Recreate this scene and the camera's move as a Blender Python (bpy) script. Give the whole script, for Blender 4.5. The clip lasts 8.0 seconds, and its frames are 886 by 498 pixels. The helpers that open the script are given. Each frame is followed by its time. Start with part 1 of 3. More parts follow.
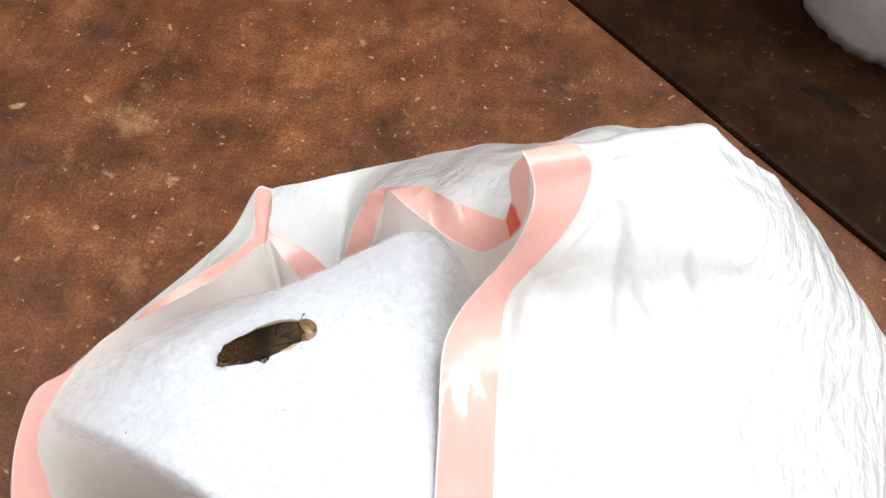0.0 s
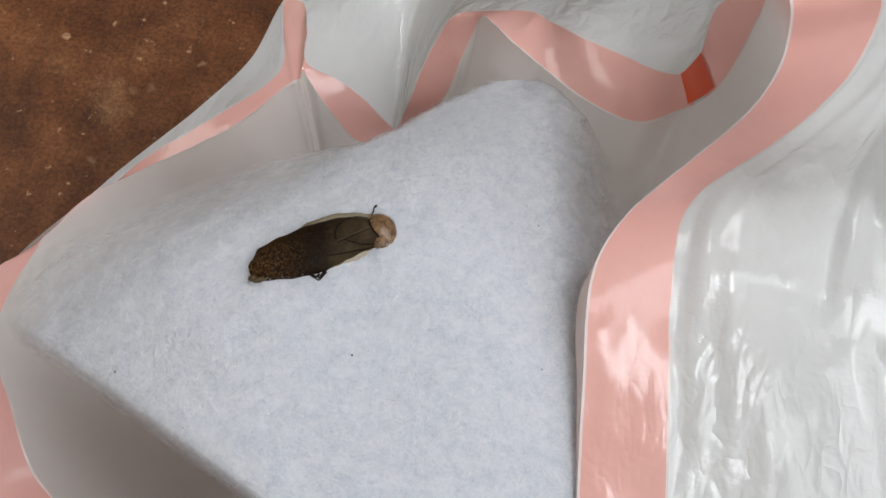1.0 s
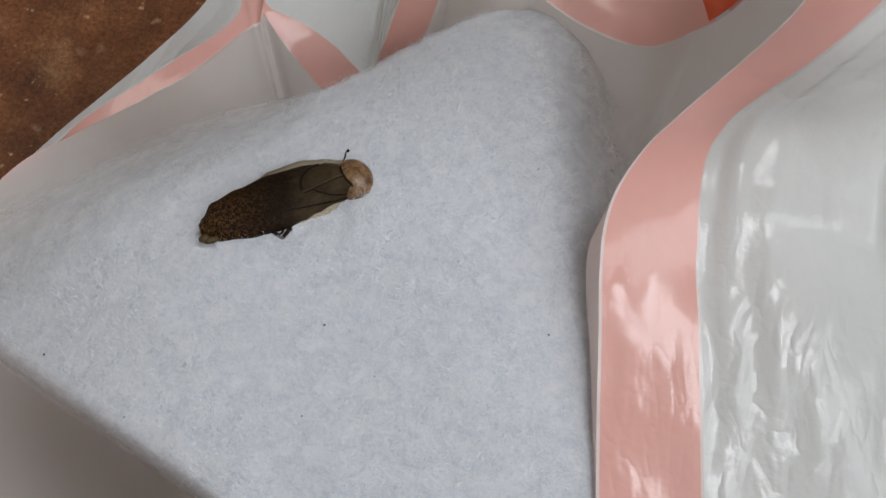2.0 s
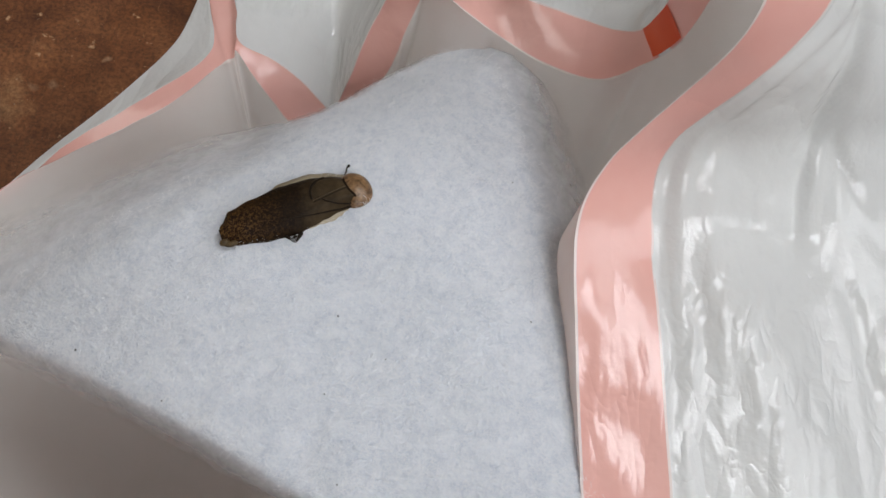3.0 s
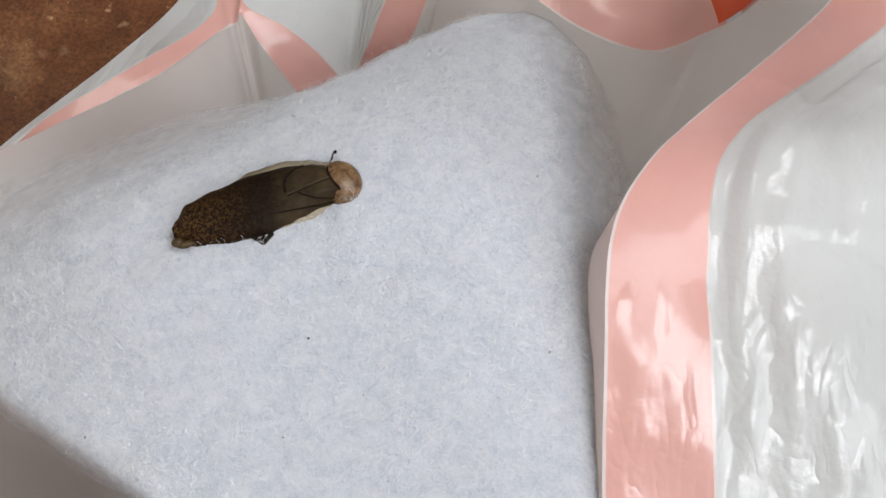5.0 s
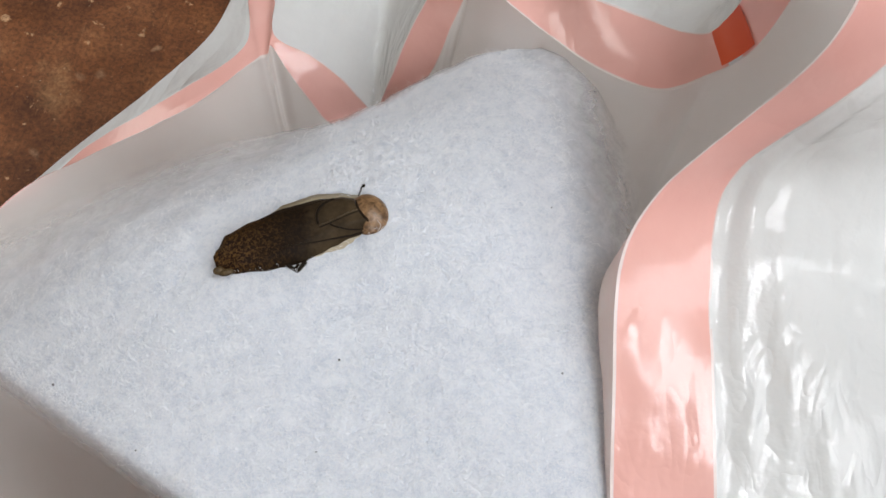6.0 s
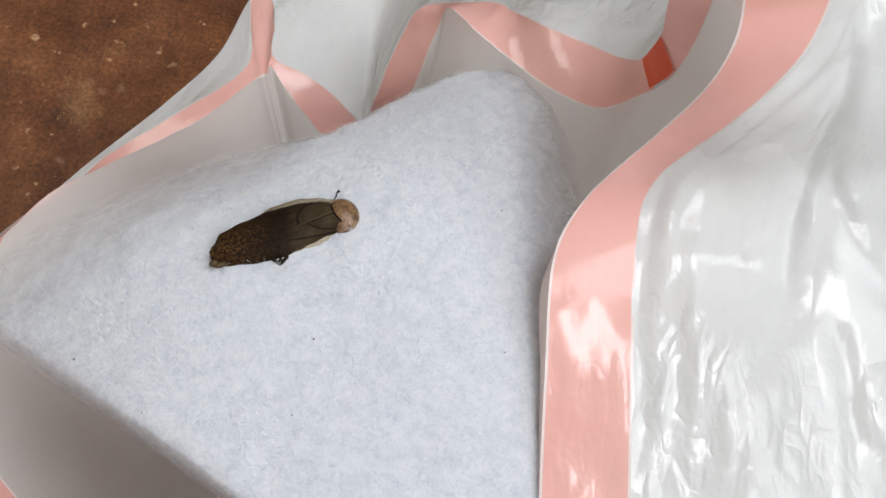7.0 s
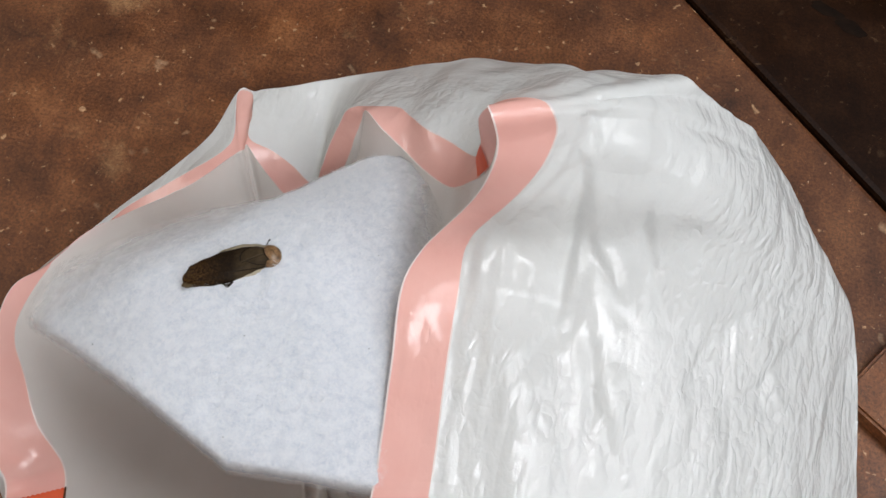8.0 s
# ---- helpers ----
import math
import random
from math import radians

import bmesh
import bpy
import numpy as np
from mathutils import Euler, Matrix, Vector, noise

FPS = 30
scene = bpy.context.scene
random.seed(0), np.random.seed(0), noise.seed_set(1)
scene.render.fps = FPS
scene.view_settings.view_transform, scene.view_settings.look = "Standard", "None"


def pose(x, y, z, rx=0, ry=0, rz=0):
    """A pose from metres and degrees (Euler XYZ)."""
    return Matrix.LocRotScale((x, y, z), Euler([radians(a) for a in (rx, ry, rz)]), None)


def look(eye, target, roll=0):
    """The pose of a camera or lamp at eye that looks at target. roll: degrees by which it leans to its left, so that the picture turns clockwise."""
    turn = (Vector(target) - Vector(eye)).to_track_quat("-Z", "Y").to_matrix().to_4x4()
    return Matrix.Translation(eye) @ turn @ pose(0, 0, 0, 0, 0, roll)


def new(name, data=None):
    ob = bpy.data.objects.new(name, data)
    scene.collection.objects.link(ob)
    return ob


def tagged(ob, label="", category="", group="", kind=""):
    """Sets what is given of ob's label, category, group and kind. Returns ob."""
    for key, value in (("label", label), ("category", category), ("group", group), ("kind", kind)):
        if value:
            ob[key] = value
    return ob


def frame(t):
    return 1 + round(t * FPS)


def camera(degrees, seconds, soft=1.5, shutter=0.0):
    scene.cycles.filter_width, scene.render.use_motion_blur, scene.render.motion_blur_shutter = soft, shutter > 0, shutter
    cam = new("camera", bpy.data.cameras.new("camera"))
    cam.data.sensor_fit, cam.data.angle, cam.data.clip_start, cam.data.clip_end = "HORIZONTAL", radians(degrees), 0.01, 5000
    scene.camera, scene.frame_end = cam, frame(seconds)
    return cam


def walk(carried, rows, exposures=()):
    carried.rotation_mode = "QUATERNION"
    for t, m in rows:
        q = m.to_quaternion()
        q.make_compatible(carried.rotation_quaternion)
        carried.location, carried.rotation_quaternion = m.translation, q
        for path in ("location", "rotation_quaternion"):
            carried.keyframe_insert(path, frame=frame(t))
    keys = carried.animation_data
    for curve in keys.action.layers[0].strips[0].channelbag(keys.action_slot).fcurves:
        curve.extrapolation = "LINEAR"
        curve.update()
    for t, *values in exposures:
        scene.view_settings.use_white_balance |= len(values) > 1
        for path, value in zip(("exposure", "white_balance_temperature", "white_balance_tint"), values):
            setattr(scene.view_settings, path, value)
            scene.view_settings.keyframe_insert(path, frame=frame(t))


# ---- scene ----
cam = camera(50.84, 8.0)
PATH = [
    (0, (0.0789, 0.0096, 0.5579), (-0.0317, 1.2040, -1.0424), 3.02),
    (0.3, (0.0404, 0.0356, 0.5315), (-0.0101, 1.1212, -1.1475), 6.03),
    (0.5, (0.0304, 0.0535, 0.5100), (-0.0233, 1.0670, -1.2133), 7.88),
    (1, (0.0206, 0.1013, 0.4538), (0.0096, 0.9497, -1.3573), 9.65),
    (1.5, (0.0248, 0.1160, 0.4157), (0.0040, 0.9058, -1.4217), 9.29),
    (1.7, (0.0253, 0.1166, 0.4067), (0.0149, 0.9092, -1.4295), 9.17),
    (2.8, (-0.0063, 0.0819, 0.4383), (0.2159, 1.0163, -1.3160), 19.87),
    (3, (-0.0079, 0.0812, 0.4338), (0.2470, 1.0217, -1.3127), 21.42),
    (3.5, (-0.0071, 0.0839, 0.4331), (0.2681, 1.0102, -1.3179), 22.29),
    (4, (0.0029, 0.0978, 0.4316), (0.2303, 1.0030, -1.3372), 20.19),
    (4.5, (0.0088, 0.1103, 0.4032), (0.1679, 1.0034, -1.3792), 18.34),
    (4.7, (0.0137, 0.1135, 0.3950), (0.1474, 0.9942, -1.3957), 17.30),
    (5.8, (0.0125, 0.1135, 0.4059), (0.0965, 0.9942, -1.3878), 14.47),
    (6, (0.0111, 0.1111, 0.4131), (0.0822, 0.9942, -1.3800), 13.88),
    (6.5, (0.0137, 0.1053, 0.4320), (0.0631, 0.9954, -1.3583), 13.01),
    (7, (0.0281, 0.0939, 0.4495), (0.0480, 0.9799, -1.3434), 11.12),
    (7.5, (0.0366, 0.0797, 0.4884), (-0.0106, 0.9483, -1.3125), 8.21),
    (7.8, (0.0630, 0.0650, 0.5360), (-0.0240, 0.9350, -1.2630), 6.70),
    (8, (0.0932, 0.0412, 0.5827), (0.0133, 0.9764, -1.1834), 7.20),
]
EXPOSURES = [(0.0, 0.75), (0.3, 0.46), (0.6, 0.16), (1.0, -0.18), (1.5, -0.48), (1.8, -0.48), (2.8, -0.28), (3.5, -0.20), (4.5, -0.14), (6.0, 0.08), (7.0, 0.08), (7.5, 0.04), (8.0, 0.0)]
walk(cam, [(t, look(eye, target, roll)) for t, eye, target, roll in PATH], EXPOSURES)

# ---- light ----
world = bpy.data.worlds.new("daylight")
scene.world = world
world.use_nodes = True
sky = world.node_tree.nodes.new("ShaderNodeTexSky")
sky.sky_type, sky.sun_disc, sky.sun_elevation, sky.sun_rotation = "NISHITA", False, radians(50), radians(300)
world.node_tree.links.new(sky.outputs["Color"], world.node_tree.nodes["Background"].inputs["Color"])
world.node_tree.nodes["Background"].inputs["Strength"].default_value = 0.10


def added_light(name, place, target, wide, high, watts, colour):
    """An added area lamp in an unseen opening, standing in for sky light."""
    data = bpy.data.lights.new(name, "AREA")
    data.shape, data.size, data.size_y, data.energy, data.color = "RECTANGLE", wide, high, watts, colour
    lamp = new(name, data)
    lamp.matrix_world = look(place, target)
    return lamp


# no source is seen: these four lamps and their openings are added
added_light("added_light", (0.62, -1.44, 1.75), (0.1, 0.25, 0.15), 0.7, 0.9, 23, (0.97, 0.98, 1.0))
added_light("skylight", (0.60, 0.52, 2.48), (0.60, 0.52, 0.0), 0.75, 0.85, 30, (0.95, 0.975, 1.0))
# added to brighten the film on the right
added_light("added_east_light", (0.985, 0.30, 1.25), (0.1, 0.25, 0.15), 0.7, 0.7, 8, (0.97, 0.985, 1.0))
# added to warm and brighten the floor on the left
added_light("added_west_light", (-1.58, 0.65, 1.05), (-0.3, 0.45, 0.0), 0.7, 0.6, 6.5, (1.0, 0.95, 0.86))


# ---- materials ----
def node_material(name, rough=0.5, metal=0.0):
    m = bpy.data.materials.new(name)
    m.use_nodes = True
    tree = m.node_tree
    b = tree.nodes["Principled BSDF"]
    b.inputs["Roughness"].default_value, b.inputs["Metallic"].default_value = rough, metal
    return m, tree, b


def noise_node(tree, scale, detail=4.0, rough=0.55, vector=None, distort=0.0):
    n = tree.nodes.new("ShaderNodeTexNoise")
    n.inputs["Scale"].default_value, n.inputs["Detail"].default_value, n.inputs["Roughness"].default_value = scale, detail, rough
    n.inputs["Distortion"].default_value = distort
    if vector:
        tree.links.new(vector, n.inputs["Vector"])
    return n.outputs["Fac"]


def ramp(tree, fac, stops):
    n = tree.nodes.new("ShaderNodeValToRGB")
    for i, (at, c) in enumerate(stops):
        e = n.color_ramp.elements[i] if i < 2 else n.color_ramp.elements.new(at)
        e.position, e.color = at, (*c, 1) if len(c) == 3 else (c[0],) * 3 + (1,)
    tree.links.new(fac, n.inputs["Fac"])
    return n.outputs["Color"]


def mixed(tree, fac, a, b, mode="MIX"):
    n = tree.nodes.new("ShaderNodeMix")
    n.data_type, n.blend_type = "RGBA", mode
    for value, socket in ((fac, n.inputs[0]), (a, n.inputs[6]), (b, n.inputs[7])):
        if hasattr(value, "links"):
            tree.links.new(value, socket)
        elif isinstance(value, tuple):
            socket.default_value = (*value, 1)
        else:
            socket.default_value = value
    return n.outputs[2]


def bump(tree, b, height, strength, distance):
    n = tree.nodes.new("ShaderNodeBump")
    n.inputs["Strength"].default_value, n.inputs["Distance"].default_value = strength, distance
    tree.links.new(height, n.inputs["Height"])
    tree.links.new(n.outputs["Normal"], b.inputs["Normal"])
    return n


def place_of(tree, sx=1.0, sy=1.0, sz=1.0, turn=0.0):
    t = tree.nodes.new("ShaderNodeTexCoord")
    m = tree.nodes.new("ShaderNodeMapping")
    m.inputs["Scale"].default_value, m.inputs["Rotation"].default_value = (sx, sy, sz), (0, 0, radians(turn))
    tree.links.new(t.outputs["Object"], m.inputs["Vector"])
    return m.outputs["Vector"]


def maths(tree, op, a, b=None, c=None):
    n = tree.nodes.new("ShaderNodeMath")
    n.operation = op
    for value, socket in zip((a, b, c), n.inputs):
        if hasattr(value, "links"):
            tree.links.new(value, socket)
        elif value is not None:
            socket.default_value = value
    return n.outputs[0]


def creases(tree, scale, stretch, turn, distort=0.0):
    """Folds pressed into a sheet: smooth slopes that meet in sharp wandering lines."""
    n = noise_node(tree, scale, 2.0, 0.45, place_of(tree, 1.0, stretch, 1.0, turn), distort)
    return maths(tree, "ABSOLUTE", maths(tree, "SUBTRACT", n, 0.5))


def film_material(name, colour, deep, through_share, rough, crinkle=0.35, crumpled=False):
    """Thin plastic film: a glossy sheet that lets part of the light through."""
    m, tree, b = node_material(name, rough)
    at = place_of(tree)
    cloud = noise_node(tree, 28, 5, 0.6, at)
    tint = ramp(tree, cloud, ((0.3, deep), (0.65, colour)))
    tree.links.new(tint, b.inputs["Base Color"])
    b.inputs["IOR"].default_value = 1.5
    patch = ramp(tree, noise_node(tree, 13, 2, 0.5, at), ((0.40, (0.05,)), (0.62, (1.0,))))
    if crumpled:  # the bulging side is crushed into fine creases all over
        where = tree.nodes.new("ShaderNodeSeparateXYZ")
        tree.links.new(at, where.inputs[0])
        far = ramp(tree, where.outputs["X"], ((0.15, (0.0,)), (0.22, (2.0,))))
        patch = maths(tree, "MAXIMUM", patch, far)
    long = maths(tree, "ADD", creases(tree, 15, 0.35, 25), creases(tree, 11, 0.3, -40))
    fine = maths(tree, "ADD", creases(tree, 60, 0.28, 8, 0.2), maths(tree, "MULTIPLY", creases(tree, 150, 0.5, -20, 0.3), 0.5))
    height = maths(tree, "MULTIPLY_ADD", maths(tree, "MULTIPLY", fine, patch), 0.32, long)
    height = maths(tree, "MULTIPLY_ADD", noise_node(tree, 75, 4, 0.6, at), 0.05, height)
    n = bump(tree, b, height, crinkle, 0.012)
    rr = ramp(tree, noise_node(tree, 60, 3, 0.5, at), ((0.3, (rough * 0.75,)), (0.7, (rough * 1.5,))))
    tree.links.new(rr, b.inputs["Roughness"])
    glow = tree.nodes.new("ShaderNodeBsdfTranslucent")
    tree.links.new(tint, glow.inputs["Color"])
    tree.links.new(n.outputs["Normal"], glow.inputs["Normal"])
    mix = tree.nodes.new("ShaderNodeMixShader")
    mix.inputs[0].default_value = through_share
    tree.links.new(b.outputs[0], mix.inputs[1])
    tree.links.new(glow.outputs[0], mix.inputs[2])
    tree.links.new(mix.outputs[0], tree.nodes["Material Output"].inputs["Surface"])
    return m


FILM = film_material("white_film", (0.92, 0.94, 0.935), (0.85, 0.87, 0.865), 0.44, 0.10, 1.0, True)
# same white film; warm light through the tape is put into its tint
INSIDE = film_material("warm_lit_inside_film", (0.935, 0.90, 0.872), (0.905, 0.865, 0.832), 0.58, 0.16, 0.10)
HEM = film_material("pink_hem", (0.92, 0.54, 0.48), (0.89, 0.48, 0.42), 0.30, 0.14, 0.30)
BEAD = film_material("hem_edge_film", (0.88, 0.78, 0.75), (0.84, 0.72, 0.69), 0.3, 0.25, 0.1)
TAPE = film_material("orange_tape", (0.80, 0.13, 0.045), (0.72, 0.10, 0.035), 0.15, 0.35, 0.1)


def fibre_material():
    """Cottony wadding: pale tufts, a rough lit surface that lets light through, thinning out to nothing where the layer is loose."""
    m, tree, b = node_material("white_fibre", 0.9)
    at = place_of(tree)
    tuft = noise_node(tree, 210, 7, 0.75, at, 0.5)
    strand = noise_node(tree, 1000, 4, 0.7, at, 1.2)
    colour = ramp(tree, tuft, ((0.34, (0.71, 0.76, 0.835)), (0.60, (0.905, 0.935, 0.98))))
    colour = mixed(tree, 0.6, colour, ramp(tree, strand, ((0.38, (0.84, 0.85, 0.87)), (0.58, (1.03, 1.03, 1.03)))), "MULTIPLY")
    tree.links.new(colour, b.inputs["Base Color"])
    b.inputs["Specular IOR Level"].default_value = 0.2
    b.inputs["Sheen Weight"].default_value = 0.35
    height = mixed(tree, 0.45, tuft, strand)
    n = bump(tree, b, height, 0.8, 0.0032)
    glow = tree.nodes.new("ShaderNodeBsdfTranslucent")
    tree.links.new(colour, glow.inputs["Color"])
    tree.links.new(n.outputs["Normal"], glow.inputs["Normal"])
    mix = tree.nodes.new("ShaderNodeMixShader")
    mix.inputs[0].default_value = 0.12
    tree.links.new(b.outputs[0], mix.inputs[1])
    tree.links.new(glow.outputs[0], mix.inputs[2])
    loose = tree.nodes.new("ShaderNodeAttribute")
    loose.attribute_name = "looseness"
    ragged = tree.nodes.new("ShaderNodeMath")
    ragged.operation = "MULTIPLY_ADD"
    tree.links.new(mixed(tree, 0.5, noise_node(tree, 90, 6, 0.7, at, 0.6), strand), ragged.inputs[0])
    ragged.inputs[1].default_value = 0.45
    tree.links.new(loose.outputs["Fac"], ragged.inputs[2])
    open_share = ramp(tree, ragged.outputs[0], ((0.34, (0.0,)), (0.52, (0.35,)), (0.82, (1.0,))))
    clear = tree.nodes.new("ShaderNodeBsdfTransparent")
    thin = tree.nodes.new("ShaderNodeMixShader")
    tree.links.new(open_share, thin.inputs[0])
    tree.links.new(mix.outputs[0], thin.inputs[1])
    tree.links.new(clear.outputs[0], thin.inputs[2])
    tree.links.new(thin.outputs[0], tree.nodes["Material Output"].inputs["Surface"])
    return m


FIBRE = fibre_material()


def strand_material():
    """Single clear fibres: white, and half of the light goes through them."""
    m, tree, b = node_material("white_strand", 0.6)
    colour = ramp(tree, noise_node(tree, 200, 3, 0.6, place_of(tree)), ((0.3, (0.92, 0.94, 0.97)), (0.7, (0.98, 0.985, 1.0))))
    tree.links.new(colour, b.inputs["Base Color"])
    glow = tree.nodes.new("ShaderNodeBsdfTranslucent")
    tree.links.new(colour, glow.inputs["Color"])
    mix = tree.nodes.new("ShaderNodeMixShader")
    mix.inputs[0].default_value = 0.5
    tree.links.new(b.outputs[0], mix.inputs[1])
    tree.links.new(glow.outputs[0], mix.inputs[2])
    tree.links.new(mix.outputs[0], tree.nodes["Material Output"].inputs["Surface"])
    return m


STRAND = strand_material()


def wood_material(name="worn_brown_wood", tone=0.86, worn_share=1.0, gloss=0.4):
    m, tree, b = node_material(name, 0.4)
    at = place_of(tree)
    along = place_of(tree, 1.0, 0.16, 1.0, 42)
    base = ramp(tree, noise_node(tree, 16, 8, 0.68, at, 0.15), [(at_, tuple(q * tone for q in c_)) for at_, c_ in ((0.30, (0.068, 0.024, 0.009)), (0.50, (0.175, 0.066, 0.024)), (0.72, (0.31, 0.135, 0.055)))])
    grain = ramp(tree, noise_node(tree, 70, 5, 0.65, along, 0.5), ((0.35, (0.55, 0.5, 0.48)), (0.65, (1.15, 1.1, 1.05))))
    c = mixed(tree, 0.4, base, grain, "MULTIPLY")
    broad = ramp(tree, noise_node(tree, 3.2, 4, 0.6, at, 0.4), ((0.36, (0.62, 0.58, 0.55)), (0.62, (1.25, 1.2, 1.15))))
    c = mixed(tree, 0.8, c, broad, "MULTIPLY")
    worn = ramp(tree, noise_node(tree, 7, 8, 0.68, at, 0.1), ((0.58, (0.0,)), (0.74, (0.8 * worn_share,))))
    c = mixed(tree, worn, c, (0.42, 0.24, 0.11))
    fleck = ramp(tree, noise_node(tree, 130, 3, 0.55, at, 0.3), ((0.66, (0.0,)), (0.72, (0.75 * worn_share,))))
    c = mixed(tree, fleck, c, (0.50, 0.31, 0.17))
    spot = ramp(tree, noise_node(tree, 38, 2, 0.5, at, 0.2), ((0.69, (0.0,)), (0.75, (0.5 * worn_share,))))
    c = mixed(tree, spot, c, (0.52, 0.34, 0.20))
    scratch = ramp(tree, noise_node(tree, 190, 3, 0.8, place_of(tree, 1, 0.22, 1, -30), 2.0), ((0.63, (0.0,)), (0.74, (0.6 * worn_share,))))
    c = mixed(tree, scratch, c, (0.30, 0.15, 0.07))
    speckle = ramp(tree, noise_node(tree, 420, 4, 0.7, at, 0.4), ((0.36, (0.45, 0.42, 0.40)), (0.62, (1.3, 1.28, 1.25))))
    c = mixed(tree, 0.75, c, speckle, "MULTIPLY")
    glint = ramp(tree, noise_node(tree, 330, 2, 0.5, at), ((0.74, (0.0,)), (0.78, (0.7 * worn_share,))))
    c = mixed(tree, glint, c, (0.55, 0.42, 0.30))
    tree.links.new(c, b.inputs["Base Color"])
    tree.links.new(ramp(tree, noise_node(tree, 14, 5, 0.6, at), ((0.3, (0.42,)), (0.7, (0.65,)))), b.inputs["Roughness"])
    bump(tree, b, noise_node(tree, 90, 6, 0.65, along), 0.35, 0.001)
    b.inputs["Specular IOR Level"].default_value = gloss
    return m


WOOD = wood_material()
# darker copy of the wood: shade on the right boards put into the colour
SHADED_WOOD = wood_material("shaded_brown_wood", 0.11, 0.12, 0.10)


def plain_material(name, dark, light, rough, scale, bumped=0.3, gloss=0.5):
    m, tree, b = node_material(name, rough)
    at = place_of(tree)
    tree.links.new(ramp(tree, noise_node(tree, scale, 6, 0.65, at, 0.4), ((0.3, dark), (0.7, light))), b.inputs["Base Color"])
    bump(tree, b, noise_node(tree, scale * 4, 5, 0.6, at), bumped, 0.002)
    b.inputs["Specular IOR Level"].default_value = gloss
    return m


PLASTER = plain_material("warm_plaster", (0.36, 0.31, 0.25), (0.46, 0.40, 0.33), 0.9, 3)
CEILING = plain_material("ceiling_board", (0.38, 0.32, 0.26), (0.48, 0.42, 0.35), 0.9, 3)
BOARDING = plain_material("unseen_dark_wall", (0.05, 0.032, 0.02), (0.09, 0.06, 0.04), 0.6, 4)
DARK_GAP = plain_material("dusty_gap", (0.010, 0.007, 0.005), (0.02, 0.014, 0.01), 0.9, 60)
SACK = plain_material("grey_sack_cloth", (0.36, 0.37, 0.37), (0.50, 0.51, 0.51), 0.8, 25, 0.5)
KNOT = plain_material("dark_stain", (0.006, 0.004, 0.003), (0.015, 0.008, 0.005), 0.8, 80, 0.3, 0.05)
SPECK = plain_material("dark_speck", (0.01, 0.01, 0.012), (0.03, 0.03, 0.03), 0.8, 900)


# ---- mesh helpers ----
def link_mesh(name, verts, faces, materials, parent=None, label="", smooth=True, slots=None):
    data = bpy.data.meshes.new(name)
    data.from_pydata([tuple(v) for v in verts], [], faces)
    for m in materials if isinstance(materials, (list, tuple)) else [materials]:
        data.materials.append(m)
    data.polygons.foreach_set("use_smooth", [smooth] * len(data.polygons))
    if slots is not None:
        data.polygons.foreach_set("material_index", slots)
    data.update()
    ob = new(name, data)
    if parent:
        ob.parent = parent
    if label:
        tagged(ob, label)
    return ob


def thing(name, label, category, group="", kind="", at=(0, 0, 0)):
    ob = new(name)
    ob.empty_display_size = 0.02
    ob.location = at
    return tagged(ob, label, category, group, kind)


def grid_faces(rows, cols):
    i, j = np.meshgrid(np.arange(rows - 1), np.arange(cols - 1), indexing="ij")
    a = (i * cols + j).ravel()
    return np.stack([a, a + 1, a + cols + 1, a + cols], 1).tolist()


def spline(points, per):
    """A smooth closed line through the points (centripetal Catmull-Rom), per steps to each stretch."""
    p = np.asarray(points, float)
    n = len(p)
    out = []
    for k in range(n):
        p0, p1, p2, p3 = p[(k - 1) % n], p[k], p[(k + 1) % n], p[(k + 2) % n]
        t = [0.0]
        for a, b in ((p0, p1), (p1, p2), (p2, p3)):
            t.append(t[-1] + max(np.linalg.norm(b - a), 1e-4) ** 0.5)
        for s in np.linspace(t[1], t[2], per, endpoint=False):
            a1 = (t[1] - s) / (t[1] - t[0]) * p0 + (s - t[0]) / (t[1] - t[0]) * p1
            a2 = (t[2] - s) / (t[2] - t[1]) * p1 + (s - t[1]) / (t[2] - t[1]) * p2
            a3 = (t[3] - s) / (t[3] - t[2]) * p2 + (s - t[2]) / (t[3] - t[2]) * p3
            b1 = (t[2] - s) / (t[2] - t[0]) * a1 + (s - t[0]) / (t[2] - t[0]) * a2
            b2 = (t[3] - s) / (t[3] - t[1]) * a2 + (s - t[1]) / (t[3] - t[1]) * a3
            out.append((t[2] - s) / (t[2] - t[1]) * b1 + (s - t[1]) / (t[2] - t[1]) * b2)
    return np.array(out)


def grid_normals(g):
    du, dv = np.gradient(g, axis=0), np.gradient(g, axis=1)
    n = np.cross(du, dv)
    return n / (np.linalg.norm(n, axis=2, keepdims=True) + 1e-9)


def crease(p, scale, seed):
    """Crumpled facets: 0 in a fold's line, rising to the middle of each facet."""
    d = noise.voronoi(Vector((p[0] * scale + seed, p[1] * scale, p[2] * scale)))[0]
    return min(1.0, (d[1] - d[0]) * 1.4)


# ---- room ----
def box(name, x0, x1, y0, y1, z0, z1, material, parent=None):
    v = [(x, y, z) for z in (z0, z1) for x, y in ((x0, y0), (x1, y0), (x1, y1), (x0, y1))]
    f = [(0, 3, 2, 1), (4, 5, 6, 7), (0, 1, 5, 4), (1, 2, 6, 5), (2, 3, 7, 6), (3, 0, 4, 7)]
    return link_mesh(name, v, f, material, parent, smooth=False)


